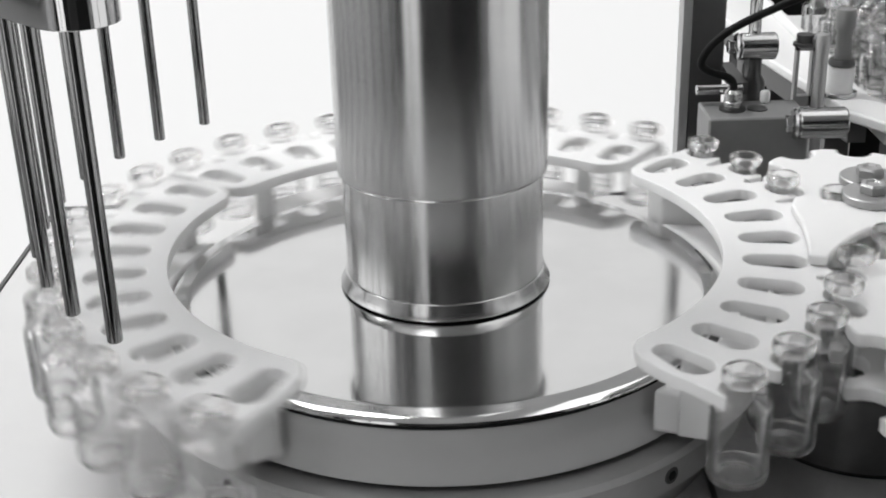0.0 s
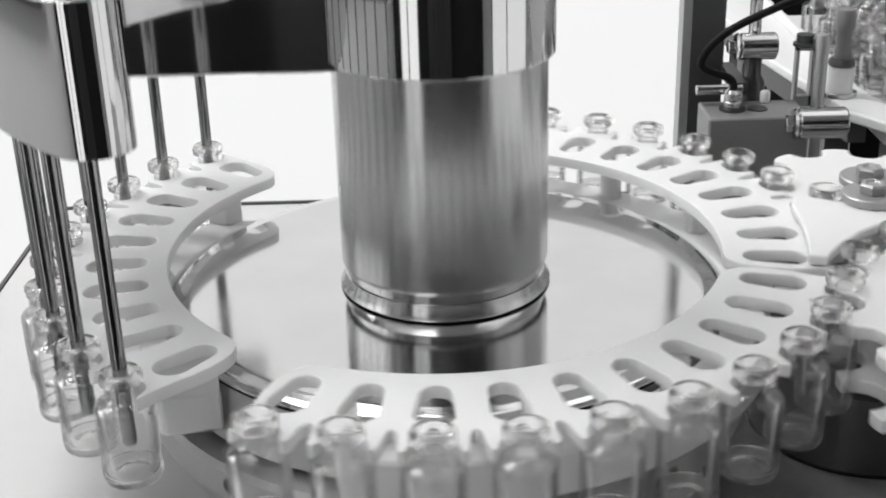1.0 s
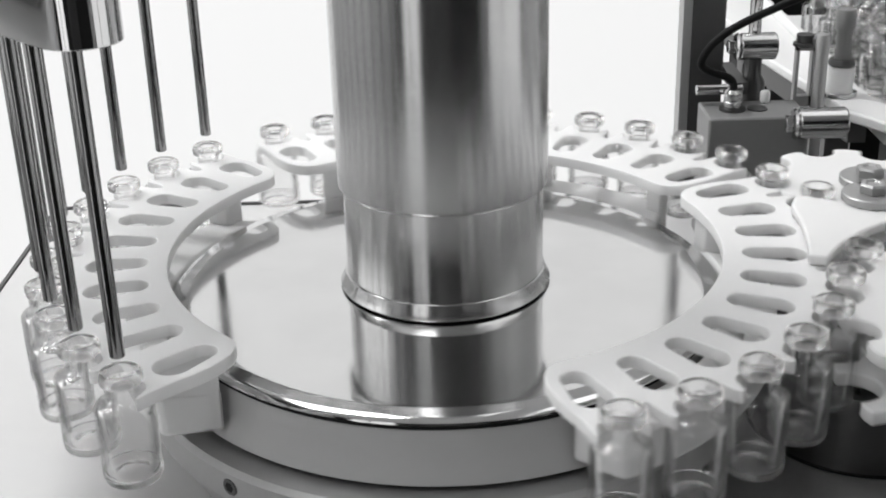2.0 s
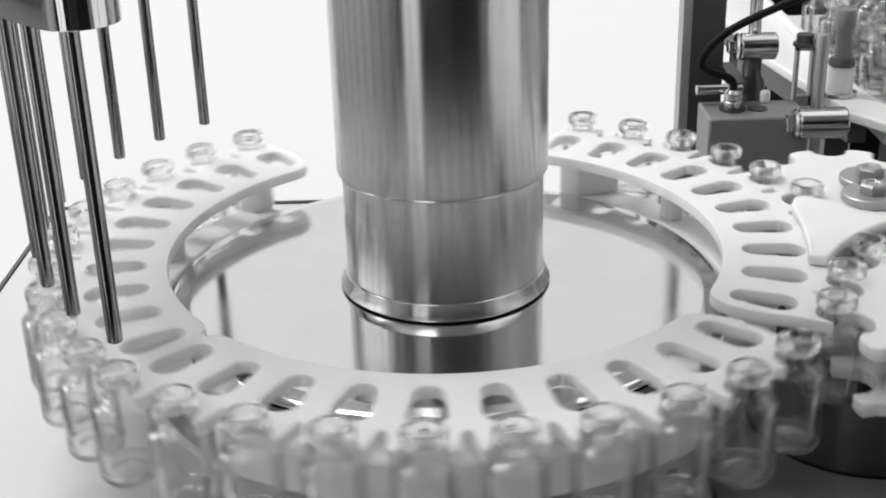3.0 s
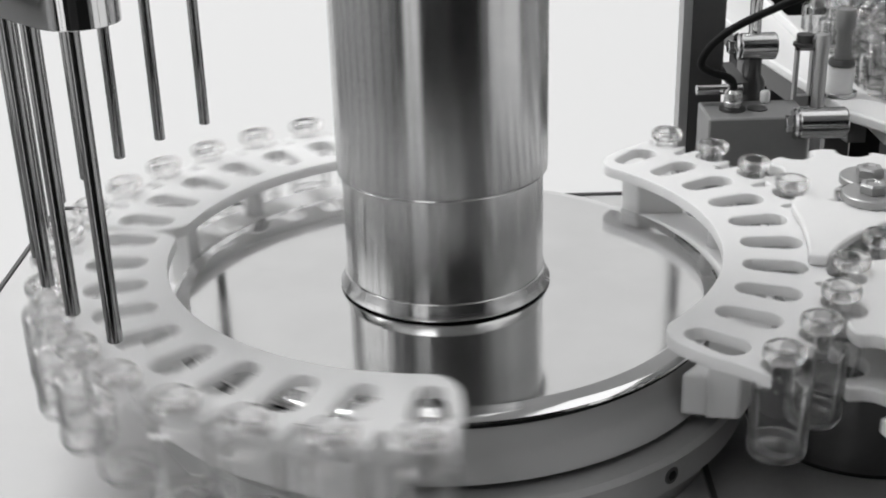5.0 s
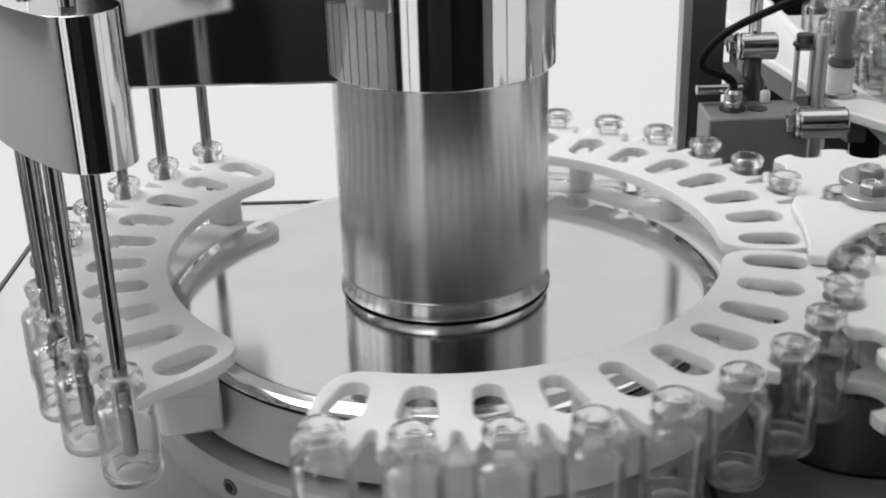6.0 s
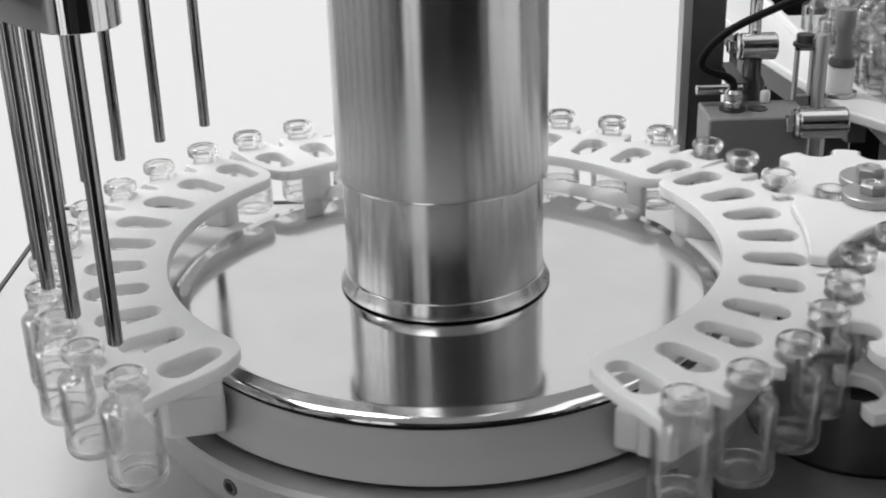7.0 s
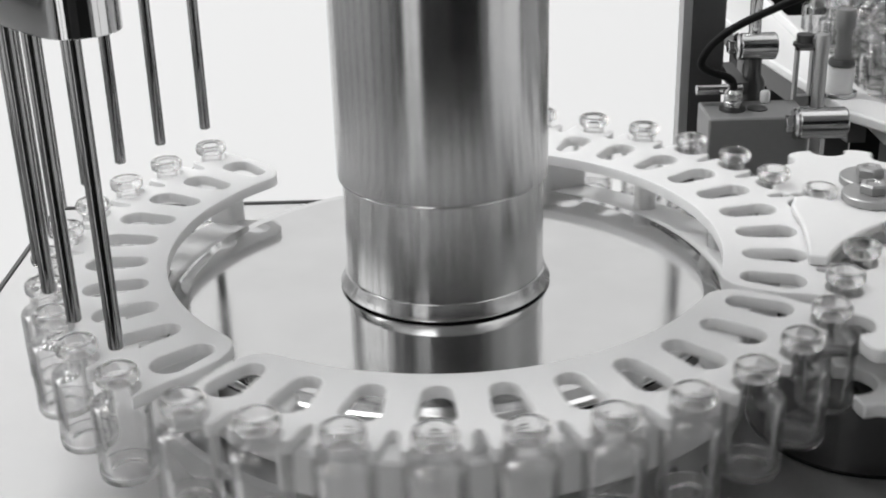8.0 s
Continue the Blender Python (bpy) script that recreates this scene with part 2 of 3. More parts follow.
# ---- machine bed ----
def machine_bed():
    t = thing("machine_bed", "pale satin steel machine bed on a closed base", "machine bed", at=(0, 0, -1.35))
    part("top_plate", box(-5.63, 12, -7, 5.97, -0.12, 0.0), DESK, t, bevel=0.02)
    part("base", box(-5.3, 11.7, -6.7, 5.6, -19.7, -0.13), GREYBOX, t, "dark grey base")
    part("trim", box(-5.69, -5.64, -7, 5.99, -0.16, 0.012), DARK, t, "dark edge trim")
    part("back_trim", box(-5.63, 12, 5.975, 6.02, -0.16, 0.03), DARK, t, "dark edge trim")


machine_bed()


def shaded_bed():
    # Grey sheet laid over the pale bed; its tone holds the bed's shade.
    t = thing("shaded_bed_sheet", "grey sheet over the machine bed, shade in its colour", "tray", at=(6, -2, -1.346))
    pts = [(2.2, -6.9), (11.5, -6.9), (11.5, 3.6), (3.4, 3.6), (3.0, 1.0), (2.35, -1.2)]
    loc = [(x - 6, y + 2) for x, y in pts]
    part("pan", slab(loc, [], 0.002, 0.046), SHADEDBED, t, bevel=0.01)
    inner = [(x * 0.985, y * 0.985) for x, y in loc]
    part("lip", slab(loc, [inner], 0.047, 0.075), DARK, t, "dark edge of the added grey sheet", bevel=0.005)


shaded_bed()


# ---- hub: flange, drum, disc, inner column ----
def hub():
    c = (RC.x, RC.y, 0)
    t = thing("turntable_hub", "white drum under a mirror polished steel disc", "machine hub", at=(0, 0, -1.0))
    up = (c[0], c[1], 1.0)
    part("flange", lathe([(2.2, -1.349), (2.78, -1.349), (2.78, -0.98), (2.98, -0.96), (3.02, -0.94), (3.03, -0.66), (2.98, -0.615), (2.2, -0.585)], 128, at=up), CAST, t, "grey machined flange")
    part("drum", lathe([(2.3, -0.56), (2.74, -0.56), (2.80, -0.54), (2.79, -0.5), (2.72, -0.38), (2.69, -0.25), (2.69, -0.07), (2.66, -0.06), (2.3, -0.06)], 128, at=up), SHADEDWHITE, t, "white plastic drum with shade in its grey")
    # Black ring stands for the shade in the gap below the drum.
    part("shadow_gap", lathe([(2.2, -0.59), (2.7, -0.585), (2.7, -0.555), (2.2, -0.55)], 96, at=up), BLACK, t, "black ring that puts shade into the gap under the drum")
    part("disc_gap_ring", lathe([(2.3, -0.062), (2.70, -0.06), (2.705, -0.026), (2.3, -0.026)], 128, at=up), BLACK, t, "black ring between disc and drum")
    part("disc", lathe([(2.60, -0.025), (2.71, -0.025), (2.725, -0.01), (2.72, 0.01), (2.69, 0.03), (2.64, 0.045), (2.57, 0.052), (2.55, 0.059), (2.53, 0.06), (2.50, 0.06), (0.0, 0.06)], 160, at=up), MIRROR, t, "mirror polished disc")
    for i, a in enumerate((231, 257, 283, 309)):
        x, y = polar(3.025, a, c)
        d = Vector((x - c[0], y - c[1], 0)).normalized()
        p = Vector((x, y, -0.79 + 1.0))
        b = tube(p - d * 0.06, p + d * 0.010, 0.085, 20)
        screw = part("screw", b, DARK, t, "dark socket screw")
        part("socket", tube(p + d * 0.002, p + d * 0.0125, 0.055, 6), BLACK, screw)


hub()


def inner_column():
    t = thing("inner_column", "turned steel guide tube with a flared collar", "column", at=(RC.x, RC.y, 0.06))
    part("guide_tube", lathe([(0.973, 0.02), (0.973, 3.1), (0.92, 3.15)], 96), TUBE, t)
    part("collar", lathe([(0.99, 0.0), (0.99, 0.012), (1.022, 0.016), (1.040, 0.020), (1.043, 0.028), (1.038, 0.036), (1.012, 0.085), (0.995, 0.145), (0.990, 0.158), (0.974, 0.165)], 96), TUBE, t, "flared steel collar")


inner_column()


# ---- filling head, rides up and down the column ----
HEAD_Z = 3.39


def filling_head():
    t = thing("filling_head", "polished chrome filling head with ten steel needles", "filling head")
    axis = (RC.x, RC.y, 0)
    part("sleeve", lathe([(0.98, 1.264), (1.003, 1.25), (1.016, 1.264), (1.019, 1.284), (1.019, 3.6)], 128, at=axis), STEEL, t, "brushed steel sleeve")
    hub_z = HEAD_Z - 0.075
    part("hub", lathe([(1.02, hub_z + 0.015), (1.07, hub_z), (1.088, hub_z + 0.02), (1.088, 6.6), (1.02, 6.62), (0.0, 6.62)], 128, at=axis), CHROME, t)
    z0 = hub_z - 0.08
    part("arm", box(-3.65, -0.7, -0.16, 0.81, z0, 5.6), CHROME, t, bevel=0.03)
    # curved needle housing
    ri, ro, n = 3.50, 4.10, 40
    a0, a1 = 133.0, 229.0
    c = (RC.x, RC.y)
    out = arc(ro, a0, a1, n, c)
    m = polar((ri + ro) / 2, a1, c)
    h = (ro - ri) / 2
    out += [(m[0] + h * math.cos(radians(a1 + u)), m[1] + h * math.sin(radians(a1 + u))) for u in range(10, 180, 10)]
    out += arc(ri, a1, a0, n, c)
    m = polar((ri + ro) / 2, a0, c)
    out += [(m[0] + h * math.cos(radians(a0 + 180 + u)), m[1] + h * math.sin(radians(a0 + 180 + u))) for u in range(10, 180, 10)]
    part("needle_housing", slab(out, [], HEAD_Z + 0.03, 4.55), CHROME, t, "polished chrome curved housing", bevel=0.03)
    for i in range(10):
        x, y = polar(RV, 227.5 - i * PITCH, c)
        part("needle", lathe([(0.04, 0.895), (0.052, 0.889), (0.061, 0.90), (0.062, 4.6), (0.05, 4.62), (0.0, 4.62)], 20, at=(x, y, 0)), NEEDLE, t, "steel filling needle")
    return t


HEAD = filling_head()


# ---- carriers ----
def carrier():
    t = thing("vial_carrier", "white plastic curved vial carrier with ten pockets", "vial carrier", "vial carriers round the disc", (RC.x, RC.y, 0))
    zt, zb = 0.466, 0.345
    ri, a0, a1 = 2.70, -4.75, 9 * PITCH + 4.75
    out = []
    # outer edge with neck pockets and relief cuts, from the first pocket to the last
    half = radians(PITCH) * RV / 2
    steps = [(-1.0, 3.55), (-0.93, 3.558), (-0.87, 3.59), (-0.83, 3.64), (-0.81, 3.73), (-0.78, 3.80), (-0.72, 3.84), (-0.66, 3.85), (-0.60, 3.83), (-0.56, 3.79), (-0.51, 3.74), (-0.42, 3.69), (-0.25, 3.655), (0, 3.64)]
    steps += [(-u, r) for u, r in steps[-2:0:-1]]
    for j in range(10):
        mid = j * PITCH
        for u, r in steps:
            if (j == 0 and u < -0.7) or (j == 9 and u > 0.7):
                continue
            out.append(polar(r, mid + u * PITCH / 2))
    tip = [(3.66, 3.45), (3.5, 3.75), (3.32, 4.45), (3.15, 4.75), (2.99, 4.7), (2.86, 4.0), (2.76, 2.6), (2.71, 0.8)]
    out += [polar(r, 9 * PITCH + a) for r, a in tip]
    out += arc(ri, 9 * PITCH - 1, 1, 60)
    out += [polar(r, -a) for r, a in tip[::-1]]
    holes = []
    for j in range(10):
        c, s = math.cos(radians(j * PITCH)), math.sin(radians(j * PITCH))
        pts = []
        for k in range(13):
            a = math.pi / 2 + math.pi * k / 12
            pts.append((2.885 + 0.13 + 0.13 * math.cos(a), 0.13 * math.sin(a)))
        for k in range(13):
            a = -math.pi / 2 + math.pi * k / 12
            pts.append((3.485 - 0.165 + 0.165 * math.cos(a), 0.165 * math.sin(a)))
        holes.append([(c * x - s * y, s * x + c * y) for x, y in pts])
    part("pocket_plate", slab(out, holes, zb, zt), WHITE, t, bevel=0.04)
    # lower rail that runs round the drum, and the blocks that carry the plate
    last = 9 * PITCH
    rail = arc(3.24, 6.5, last - 7.5, 48) + arc(2.79, last - 1.8, 1.8, 48)
    part("lower_rail", slab(rail, [], -0.45, -0.03), WHITE, t, bevel=0.04)
    blk = [polar(2.80, last - 7), polar(3.23, last - 13), polar(3.23, last - 7.6), polar(2.80, last - 1.9)]
    part("end_block", slab(blk, [], -0.44, zb - 0.002), WHITE, t, bevel=0.03)
    part("tail_block", slab([polar(2.98, 3.7), polar(3.245, 6.45), polar(3.245, 9.5), polar(2.98, 8.3)], [], -0.455, zb - 0.002), WHITE, t, bevel=0.03)
    for a in (3.5 * PITCH, 6.0 * PITCH):
        x, y = polar(3.02, a)
        part("post", lathe([(0.125, -0.04), (0.12, 0.0), (0.12, zb + 0.002)], 24, at=(x, y, 0)), WHITE, t)
    bars = bmesh.new()
    for k, j in enumerate((2.0,)):
        for q in range(3):
            x, y = polar(3.60, 7.5 * PITCH + q * 0.5)
            box(x - 0.02, x + 0.02, y - 0.006, y + 0.006, zt + 0.001, zt + 0.004, bars)
    part("engraved_mark", bars, INK, t, "small engraved mark")
    return t


CARRIERS = [carrier()]
for k in (1, 2):
    CARRIERS.append(copy_thing(CARRIERS[0], Matrix.Translation(RC * S)))


# ---- star wheels and guide plate ----
ARC = radians(100.7 / 10) * RV
N_OUT, N_IN = 18, 8
R_OUT, R_IN = N_OUT * ARC / (2 * math.pi), N_IN * ARC / (2 * math.pi)
A_OUT, A_IN = 340.0, 18.0
C_OUT = Vector((*polar(RV + R_OUT, A_OUT, RC), 0))
C_IN = Vector((*polar(RV + R_IN, A_IN, RC), 0))


def star_wheel(c, r, n, label):
    t = thing("star_wheel", label, "star wheel", "", (c.x, c.y, -0.95))
    for z0, z1, name in ((0.33, 0.466, "top_star"), (-0.22, -0.08, "lower_star")):
        out = []
        for j in range(n):
            mid = 360 * j / n
            for k in range(9):
                u = math.pi / 2 + math.pi * k / 8
                q = 0.19 if z0 > 0 else 0.25
                x, y = r + 0.02 + q * 1.0 * math.cos(u), -q * math.sin(u)
                out.append((x * math.cos(radians(mid)) - y * math.sin(radians(mid)), x * math.sin(radians(mid)) + y * math.cos(radians(mid))))
            out.append(polar(r + 0.07, mid + 360 / n * 0.36))
            out.append(polar(r + 0.08, mid + 360 / n * 0.5))
            out.append(polar(r + 0.07, mid + 360 / n * 0.64))
        part(name, slab(out, [], z0 + 0.95, z1 + 0.95), WHITE, t, bevel=0.02)
    part("shaft", lathe([(0.3, -0.35), (0.3, 1.3), (0.26, 1.34), (0.0, 1.34)], 32), TUBE, t, "steel shaft")
    return t


WHEEL_OUT = star_wheel(C_OUT, R_OUT, N_OUT, "large white plastic star wheel that takes vials off")
WHEEL_IN = star_wheel(C_IN, R_IN, N_IN, "small white plastic star wheel that feeds vials in")


def guide_plate():
    t = thing("guide_plate", "fixed white plastic guide plate between two star wheels", "guide plate", "", (4.3, 0.45, -0.95))
    o = Vector((4.3, 0.45))
    pts = [polar(r, a, RC) for r, a in ((3.474, -14), (3.485, -10), (3.50, -5), (3.53, 0), (3.54, 4), (3.57, 7.1), (3.66, 9.5))]
    pts += [(C_IN.x + (R_IN + 0.20) * math.cos(radians(a)), C_IN.y + (R_IN + 0.20) * math.sin(radians(a))) for a in range(229, 271, 6)]
    pts += [(7.5, C_IN.y - R_IN - 0.20), (7.5, C_OUT.y + R_OUT + 0.21)]
    pts += [(C_OUT.x + (R_OUT + 0.21) * math.cos(radians(a)), C_OUT.y + (R_OUT + 0.21) * math.sin(radians(a))) for a in range(90, 152, 4)]
    part("plate", slab([(x - o.x, y - o.y) for x, y in pts], [], 0.475 + 0.95, 0.58 + 0.95), WHITE, t, bevel=0.02)
    floor_pts = arc(3.46, -17.0, 24.0, 24, (RC.x, RC.y)) + [(7.5, 2.2), (7.5, -1.2)]
    part("dead_plate", slab([(x - o.x, y - o.y) for x, y in floor_pts], [], 0.95 - 0.43, 0.95 - 0.352), DESK, t, "pale lower plate under the vials", bevel=0.01)
    part("foot", box(1.2, 1.8, -0.05, 0.10, -0.35, 0.485 + 0.95), CAST, t)
    for dx, dy, spin in ((0.054, 0.273, 8), (0.166, 0.743, 24)):
        at = (dx, dy, 0.58 + 0.95)
        part("washer", lathe([(0.0, 0.001), (0.295, 0.001), (0.305, 0.012), (0.305, 0.078), (0.292, 0.09), (0.155, 0.09), (0.0, 0.09)], 48, at=at), CAST, t, "thick steel washer")
        head = lathe([(0.0, 0.091), (0.138, 0.091), (0.145, 0.102), (0.145, 0.17), (0.125, 0.19), (0.085, 0.19), (0.07, 0.175), (0.0, 0.172)], 6)
        bmesh.ops.rotate(head, cent=(0, 0, 0), matrix=Matrix.Rotation(radians(spin), 3, "Z"), verts=head.verts)
        bmesh.ops.translate(head, vec=at, verts=head.verts)
        part("bolt", head, CAST, t, "hex bolt")


guide_plate()


def wheel_pedestal():
    t = thing("wheel_pedestal", "round polished dark metal pedestal under the guide plate", "pedestal", at=(4.06, -0.40, -1.30))
    part("drum", lathe([(1.0, 0.0), (1.075, 0.0), (1.085, 0.012), (1.085, 0.80), (1.05, 0.84), (0.0, 0.845)], 96), DARKCHROME, t)
    part("foot_ring", lathe([(1.086, 0.0), (1.10, 0.002), (1.10, 0.02), (1.087, 0.025)], 96), BLACK, t, "thin black foot ring")


wheel_pedestal()


def belt():
    t = thing("vial_conveyor", "short grey conveyor that brings and takes vials", "conveyor", "", (18, 0.5, -0.95))
    part("belt", box(-12.6, 14, -0.7, 0.7, 0.50, 0.612), GREYBOX, t, bevel=0.02)
    for x in (-12, -4, 4, 12):
        part("leg", box(x - 0.2, x + 0.2, -0.5, 0.5, -0.35 if x < -8 else -19.0, 0.5), CAST, t)


# ---- vials ----
def make_vial():
    """A tubular vial: thin wall, thick pushed-up base, rolled lip."""
    h = -0.345
    foot = h + 0.09
    wall = [(0.245, foot), (0.245, 0.31), (0.242, 0.33), (0.228, 0.348), (0.20, 0.36), (0.165, 0.372), (0.138, 0.388), (0.123, 0.405), (0.122, 0.50)]
    wall += [(0.100, 0.50), (0.100, 0.40), (0.115, 0.378), (0.15, 0.358), (0.19, 0.338), (0.212, 0.318), (0.222, 0.295), (0.222, foot)]
    ob = put("vial", lathe(wall, 36), GLASS)
    base = [(0.0, h + 0.034), (0.09, h + 0.03), (0.13, h + 0.018), (0.165, h + 0.004), (0.20, h), (0.228, h + 0.012), (0.243, h + 0.04), (0.245, foot)]
    base += [(0.222, foot), (0.212, h + 0.07), (0.185, h + 0.052), (0.14, h + 0.056), (0.10, h + 0.068), (0.0, h + 0.072)]
    part("base", lathe(base, 36), THICKGLASS, ob, "thick pushed-up glass base")
    lip = [(0.122, 0.501), (0.132, 0.514), (0.156, 0.522), (0.170, 0.534), (0.175, 0.556), (0.175, 0.60), (0.169, 0.62), (0.152, 0.633), (0.134, 0.637), (0.112, 0.629), (0.102, 0.606), (0.100, 0.501)]
    part("rolled_lip", lathe(lip, 36, closed=True), THICKGLASS, ob, "thick rolled glass lip")
    return tagged(ob, "empty clear glass vial with a rolled lip", "vial", "vials carried round the machine")


V_ARC = radians(SLOW) * RV


def vial_place(t, t_in, t_out, k, j):
    if t < t_in:
        s = V_ARC * (t_in - t)
        turn = math.degrees(s / R_IN)
        a = A_IN + 180 + turn
        if a < 270:
            return polar(R_IN, a, C_IN)
        return (C_IN.x + s - R_IN * radians(90 - A_IN), C_IN.y - R_IN)
    if t > t_out:
        s = V_ARC * (t - t_out)
        a = A_OUT - 180 - math.degrees(s / R_OUT)
        if a > 90:
            return polar(R_OUT, a, C_OUT)
        return (C_OUT.x + s - R_OUT * radians(A_OUT - 270), C_OUT.y + R_OUT)
    return polar(RV, carrier_angle(t, k) + j * PITCH, RC)


def crossing(k, j, target):
    """When pocket j of carrier k passes the angle target; it is in steady travel there."""
    lo, hi = -12.0, 22.0
    for _ in range(60):
        mid = (lo + hi) / 2
        if carrier_angle(mid, k) + j * PITCH < target:
            lo = mid
        else:
            hi = mid
    return (lo + hi) / 2


VIALS = []
for k in range(3):
    for j in range(10):
        for turn in range(-1, 5):
            t_in, t_out = crossing(k, j, A_IN + 360 * turn), crossing(k, j, A_OUT + 360 * turn)
            if t_in < 8.4 and t_out > -1.2 and t_out - t_in > 1:
                VIALS.append((t_in, t_out, k, j))
first = make_vial()
VIAL_OBS = [first] + [copy_thing(first, Matrix()) for _ in VIALS[1:]]
belt()


# ---- sensor stand and infeed behind the carriers ----
def steel_post():
    t = thing("machine_post", "dark steel upright post", "post", at=(3.5, 5.6, -20))
    part("post", box(-0.12, 0.33, -0.1, 0.45, 0, 21.9), DARK, t, bevel=0.02)
    part("edge_strip", box(-0.25, -0.125, -0.12, 0.2, 0, 24), CAST, t, "grey metal edge strip", bevel=0.01)


steel_post()


def sensor_block():
    t = thing("sensor_block", "grey metal sensor block with a cable gland", "sensor block", at=(3.9, 4.3, -0.95))
    part("block", box(-0.55, 0.72, -0.33, 0.42, -0.40, 1.37), GREYBOX, t, bevel=0.03)
    part("gland_seat", lathe([(0.0, 1.37), (0.17, 1.37), (0.17, 1.40), (0.12, 1.41), (0.0, 1.41)], 24, at=(-0.18, 0.05, 0)), DARK, t)
    part("gland", lathe([(0.10, 1.40), (0.12, 1.42), (0.12, 1.48), (0.10, 1.50), (0.12, 1.52), (0.12, 1.60), (0.08, 1.64), (0.0, 1.65)], 12, at=(-0.18, 0.05, 0)), STEEL, t, "ribbed metal gland")
    part("plug", lathe([(0.0, 1.37), (0.13, 1.37), (0.13, 1.385), (0.10, 1.39), (0.0, 1.38)], 24, at=(0.14, 0.05, 0)), DARK, t)
    part("lead", cable_mesh(), BLACK, t, "black bent cable")


def cable_mesh():
    pts = [(3.72, 4.35, 0.66), (3.72, 4.4, 0.76), (3.63, 4.4, 0.84), (3.45, 4.4, 0.90), (3.32, 4.4, 0.98), (3.32, 4.4, 1.10), (3.46, 4.4, 1.30), (3.76, 4.4, 1.51), (4.31, 4.4, 1.76), (4.62, 4.4, 1.90), (5.2, 4.6, 2.2), (6.5, 5.2, 2.6)]
    pts = [Vector(p) - Vector((3.9, 4.3, -0.95)) for p in pts]
    fine = []
    for i in range(len(pts) - 1):
        a, b, c, d = pts[max(i - 1, 0)], pts[i], pts[i + 1], pts[min(i + 2, len(pts) - 1)]
        for q in range(6):
            u = q / 6
            fine.append(0.5 * ((2 * b) + (c - a) * u + (2 * a - 5 * b + 4 * c - d) * u * u + (3 * b - a - 3 * c + d) * u ** 3))
    fine.append(pts[-1])
    bm, n, prev = bmesh.new(), 12, None
    for i, p in enumerate(fine):
        way = (fine[min(i + 1, len(fine) - 1)] - fine[max(i - 1, 0)]).normalized()
        side = way.cross(Vector((0, 1, 0.01))).normalized()
        up = side.cross(way)
        ring = [bm.verts.new(p + 0.052 * (side * math.cos(2 * math.pi * q / n) + up * math.sin(2 * math.pi * q / n))) for q in range(n)]
        if prev:
            for q in range(n):
                bm.faces.new((prev[q], prev[(q + 1) % n], ring[(q + 1) % n], ring[q]))
        prev = ring
    return bm


sensor_block()


def cross_clamp(name, label, at, x0, x1, r, rod_r, z_low, z_high, bush):
    """A chrome cross clamp on an upright rod."""
    t = thing(name, label, "rod clamp", "", (at[0], at[1], -1.0))
    x, y, z = 0, 0, at[2] + 1.0
    part("rod", lathe([(rod_r - 0.01, -0.35), (rod_r, -0.34), (rod_r, z_high + 1.0), (rod_r - 0.02, z_high + 1.02), (0, z_high + 1.02)], 20), CHROME, t, "upright chrome rod")
    part("clamp_body", tube((x0, -0.12, z), (x1, -0.12, z), r, 32), SATIN, t, "polished clamp body")
    part("clamp_washer", tube((x0 - 0.05, -0.12, z), (x0 + 0.002, -0.12, z), r * 1.02, 32), STEEL, t)
    nut = part("nut", tube((x0 - 0.15, -0.12, z), (x0 - 0.05, -0.12, z), r * 0.55, 6), SATIN, t, "hex nut")
    if bush:
        part("bushing", lathe([(0.16, 0.2), (0.18, 0.22), (0.18, z - 0.50), (0.12, z - 0.40), (0.12, z - 0.15)], 24), DARK, t, "dark bushing")
    return t


cross_clamp("rod_clamp", "chrome cross clamp on a dark bushed rod", (4.10, 5.0, 1.10), -0.22, 0.26, 0.175, 0.08, 0, 1.75, True)
cross_clamp("rod_clamp", "chrome cross clamp on a short chrome rod", (4.62, 4.1, 0.33), -0.16, 0.46, 0.20, 0.06, 0, 0.45, False)


def pull_pin():
    t = thing("pull_pin", "small chrome pin on the side of the post", "pin", at=(3.35, 4.62, 0.61))
    part("shank", tube((-0.05, 0, 0), (0.55, 0, 0), 0.068, 20), SATIN, t)
    part("bracket", box(0.45, 0.62, 0, 1.0, -0.08, 0.08), DARK, t)


pull_pin()


def infeed_rail():
    t = thing("infeed_rail", "long white plastic infeed track on dark stands", "guide rail", at=(5.2, 7.0, -1.35))
    track = [(-0.48, 4.5), (-0.40, 0.6), (0.10, -2.5), (0.55, -3.25), (2.2, -3.45), (2.2, -2.7), (1.0, -2.4), (0.55, -1.8), (0.45, 4.5)]
    part("track", slab(track[::-1], [], 1.50, 1.65), WHITE, t, bevel=0.03)
    part("side_guide", box(0.36, 0.46, -1.0, 4.5, 1.652, 1.80), WHITE, t, bevel=0.02)
    skirt = [(-0.42, 4.4), (-0.33, 0.7), (0.16, -2.3), (0.40, -2.3), (0.40, 4.4)]
    part("skirt", slab(skirt[::-1], [], 1.15, 1.498), DARK, t, "dark side skirt")
    for y in (-1.5, 3.5):
        part("stand", box(0.05, 0.38, y - 0.2, y + 0.2, -19.0, 1.148), DARK, t)


infeed_rail()


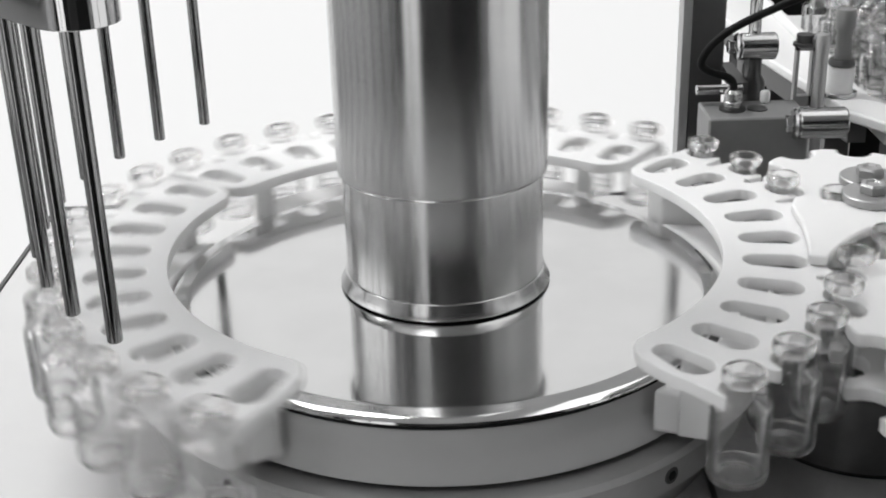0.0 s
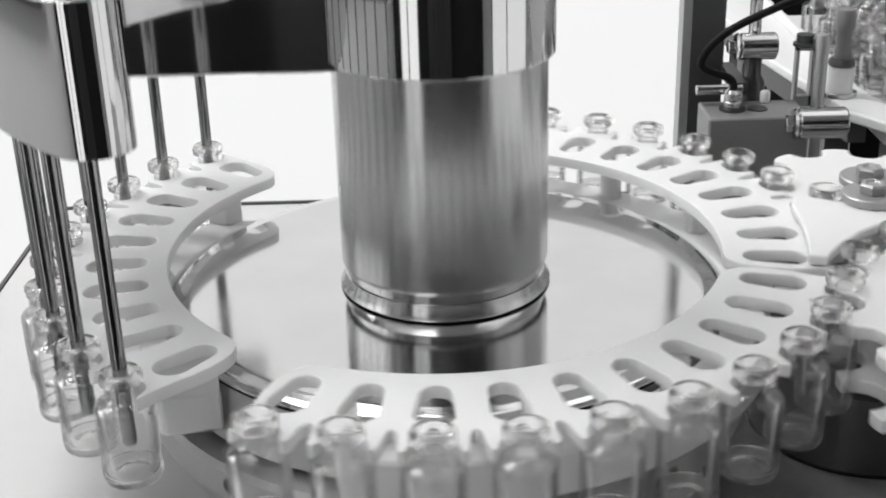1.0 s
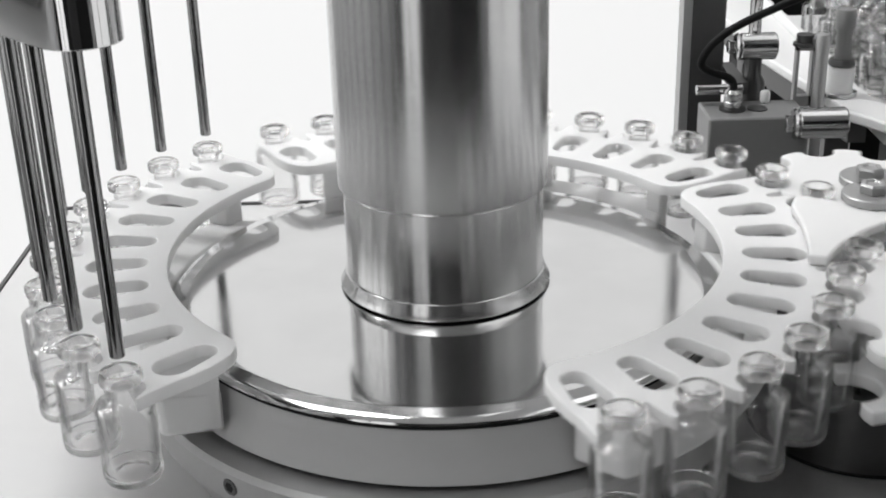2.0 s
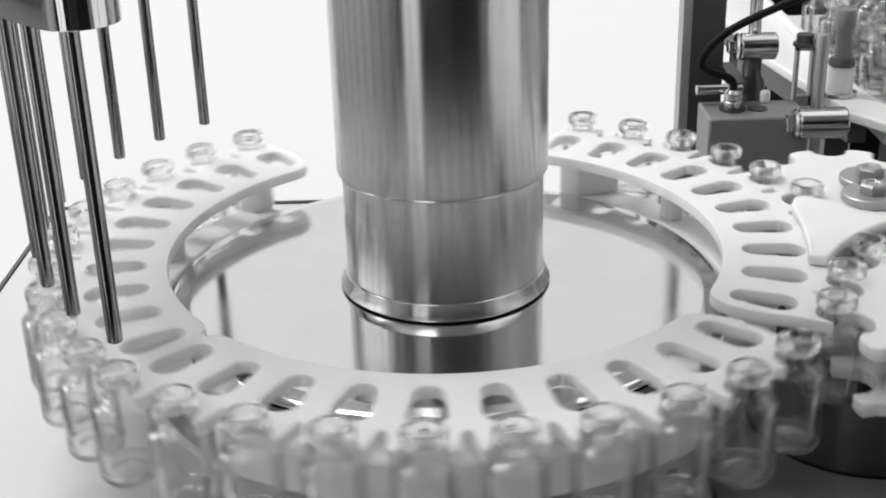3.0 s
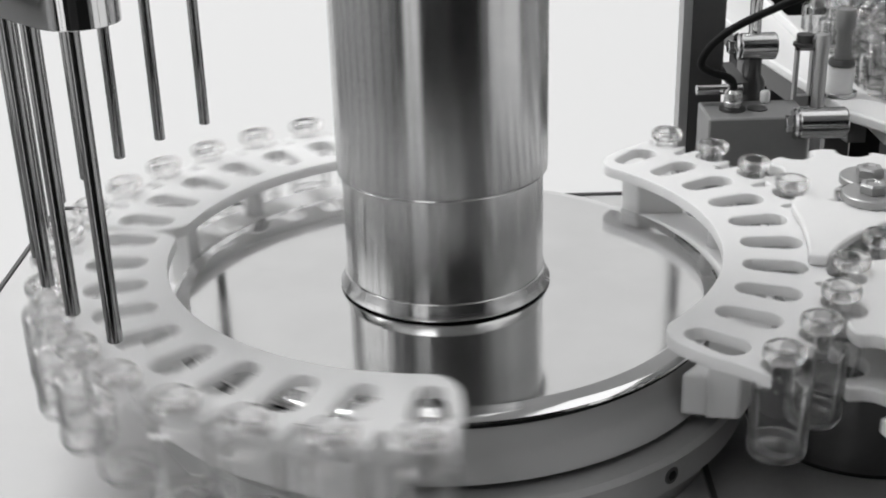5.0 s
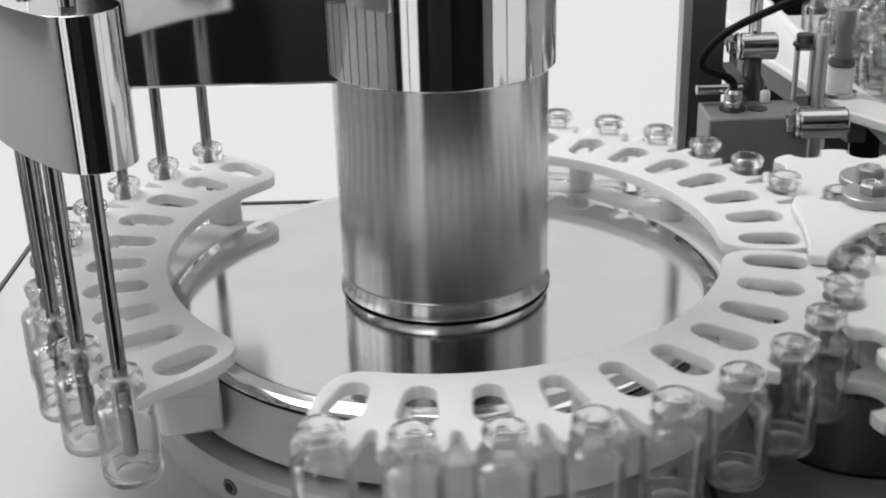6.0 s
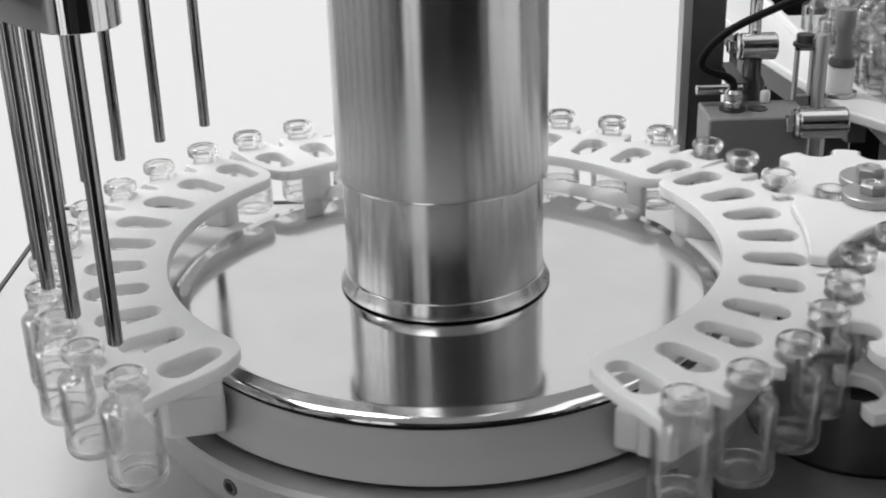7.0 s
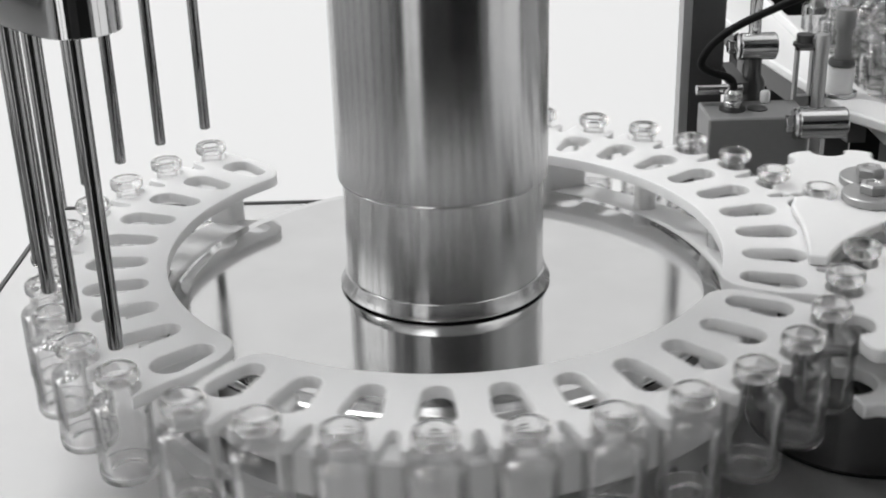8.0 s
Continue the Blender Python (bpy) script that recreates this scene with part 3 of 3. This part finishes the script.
def guide_bracket():
    t = thing("guide_bracket", "bent steel bracket with a nut on an upright rod", "bracket", at=(4.92, 4.75, -1.30))
    part("rod", lathe([(0.095, 0.0), (0.095, 2.55), (0.08, 2.57), (0.0, 2.57)], 20), CAST, t, "upright metal rod")
    b = bmesh.new()
    box(-0.32, -0.28, -0.02, 0.10, 1.75, 2.40, b)
    box(-0.32, -0.08, -0.02, 0.10, 2.36, 2.40, b)
    box(-0.12, -0.08, -0.02, 0.10, 1.62, 2.50, b)
    box(-0.32, -0.08, -0.02, 0.10, 1.62, 1.75, b)
    part("bracket", b, CAST, t, "bent sheet steel")
    part("nut", lathe([(0.0, 2.402), (0.15, 2.402), (0.15, 2.44), (0.11, 2.45), (0.11, 2.55), (0.0, 2.56)], 12, at=(-0.2, 0.1, 0)), DARK, t, "dark flanged nut")


guide_bracket()


def level_knob():
    t = thing("height_adjuster", "dark metal adjuster on a white plastic base", "adjuster", at=(5.36, 5.25, 0.302))
    part("base", lathe([(0.0, 0.0), (0.18, 0.0), (0.19, 0.03), (0.18, 0.07), (0.17, 0.10), (0.18, 0.36), (0.16, 0.40), (0.0, 0.41)], 32), WHITE, t, "white plastic base")
    part("foot_ring", lathe([(0.20, 0.001), (0.235, 0.005), (0.235, 0.05), (0.205, 0.06)], 32), STEEL, t, "steel foot ring")
    part("flange", lathe([(0.0, 0.41), (0.17, 0.41), (0.19, 0.44), (0.16, 0.50), (0.0, 0.51)], 32), DARK, t)
    part("stem", lathe([(0.105, 0.50), (0.105, 0.90), (0.13, 0.905), (0.13, 1.15), (0.115, 1.17), (0.0, 1.17)], 24), GREYBOX, t, "ribbed metal stem")


level_knob()


def vial_table():
    t = thing("feed_table", "white feed table crowded with waiting vials", "table", at=(7.6, 7.6, -1.35))
    part("top", box(-1.85, 2.4, -3.2, 3.4, 1.2, 1.35), WHITE, t, bevel=0.03)
    for x in (-1.6, 2.1):
        for y in (-2.9, 3.1):
            part("leg", box(x - 0.15, x + 0.15, y - 0.15, y + 0.15, -19.0, 1.2), DARK, t)
    rnd = random.Random(4)
    for i in range(6):
        for j in range(10):
            x, y = 6.05 + 0.52 * i + 0.26 * (j % 2), 4.9 + 0.50 * j
            v = copy_thing(first, Matrix.Translation(Vector((x + rnd.uniform(-0.02, 0.02), y + rnd.uniform(-0.02, 0.02), 0.337)) * S))
            tagged(v, "empty clear glass vial waiting on the feed table", "vial", "vials waiting on the feed table")


vial_table()


def back_bar():
    t = thing("black_machine", "black machine housing with chrome columns behind the table", "machine", at=(7.0, 11.8, -20))
    part("panel", box(-1.5, 4.0, 0, 0.6, 0, 24), BLACK, t, "black panel")
    for x in (0.1, 0.55):
        part("column", tube((x, -0.3, 0), (x, -0.3, 24), 0.14, 20), CHROME, t, "chrome column")
    part("ledge", box(-0.2, 4.0, -0.9, -0.46, 20.3, 20.9), WHITE, t, "white ledge", bevel=0.03)


back_bar()


def gap_patch():
    # White piece added in place of light that shows through a gap.
    t = put("bright_gap", lathe([(0.0, 0.0), (0.06, 0.0), (0.065, 0.02), (0.065, 0.12), (0.05, 0.15), (0.0, 0.16)], 20, at=(4.20, 4.62, 0.425)), WHITE)
    tagged(t, "small white piece added for the bright gap at the sensor block", "cap")


gap_patch()


# ---- all that moves ----
def motions():
    steps = [i / 10 for i in range(81)]
    walk(HEAD, [(t, pose(0, 0, head_lift(t) * S)) for t in steps])
    for k, ob in enumerate(CARRIERS):
        walk(ob, [(t, pose(RC.x * S, RC.y * S, 0, 0, 0, carrier_angle(t, k))) for t in steps])
    spin_out, spin_in = math.degrees(V_ARC / R_OUT), math.degrees(V_ARC / R_IN)
    t0 = VIALS[len(VIALS) // 2]
    for ob, c, a, spin, at in ((WHEEL_OUT, C_OUT, A_OUT, spin_out, t0[1]), (WHEEL_IN, C_IN, A_IN, spin_in, t0[0])):
        walk(ob, [(t, pose(c.x * S, c.y * S, -0.95 * S, 0, 0, a - 180 - spin * (t - at))) for t in steps[::2]])
    for ob, (t_in, t_out, k, j) in zip(VIAL_OBS, VIALS):
        rows = []
        for t in steps:
            x, y = vial_place(t, t_in, t_out, k, j)
            rows.append((t, pose(x * S, y * S, 0)))
        walk(ob, rows)


motions()
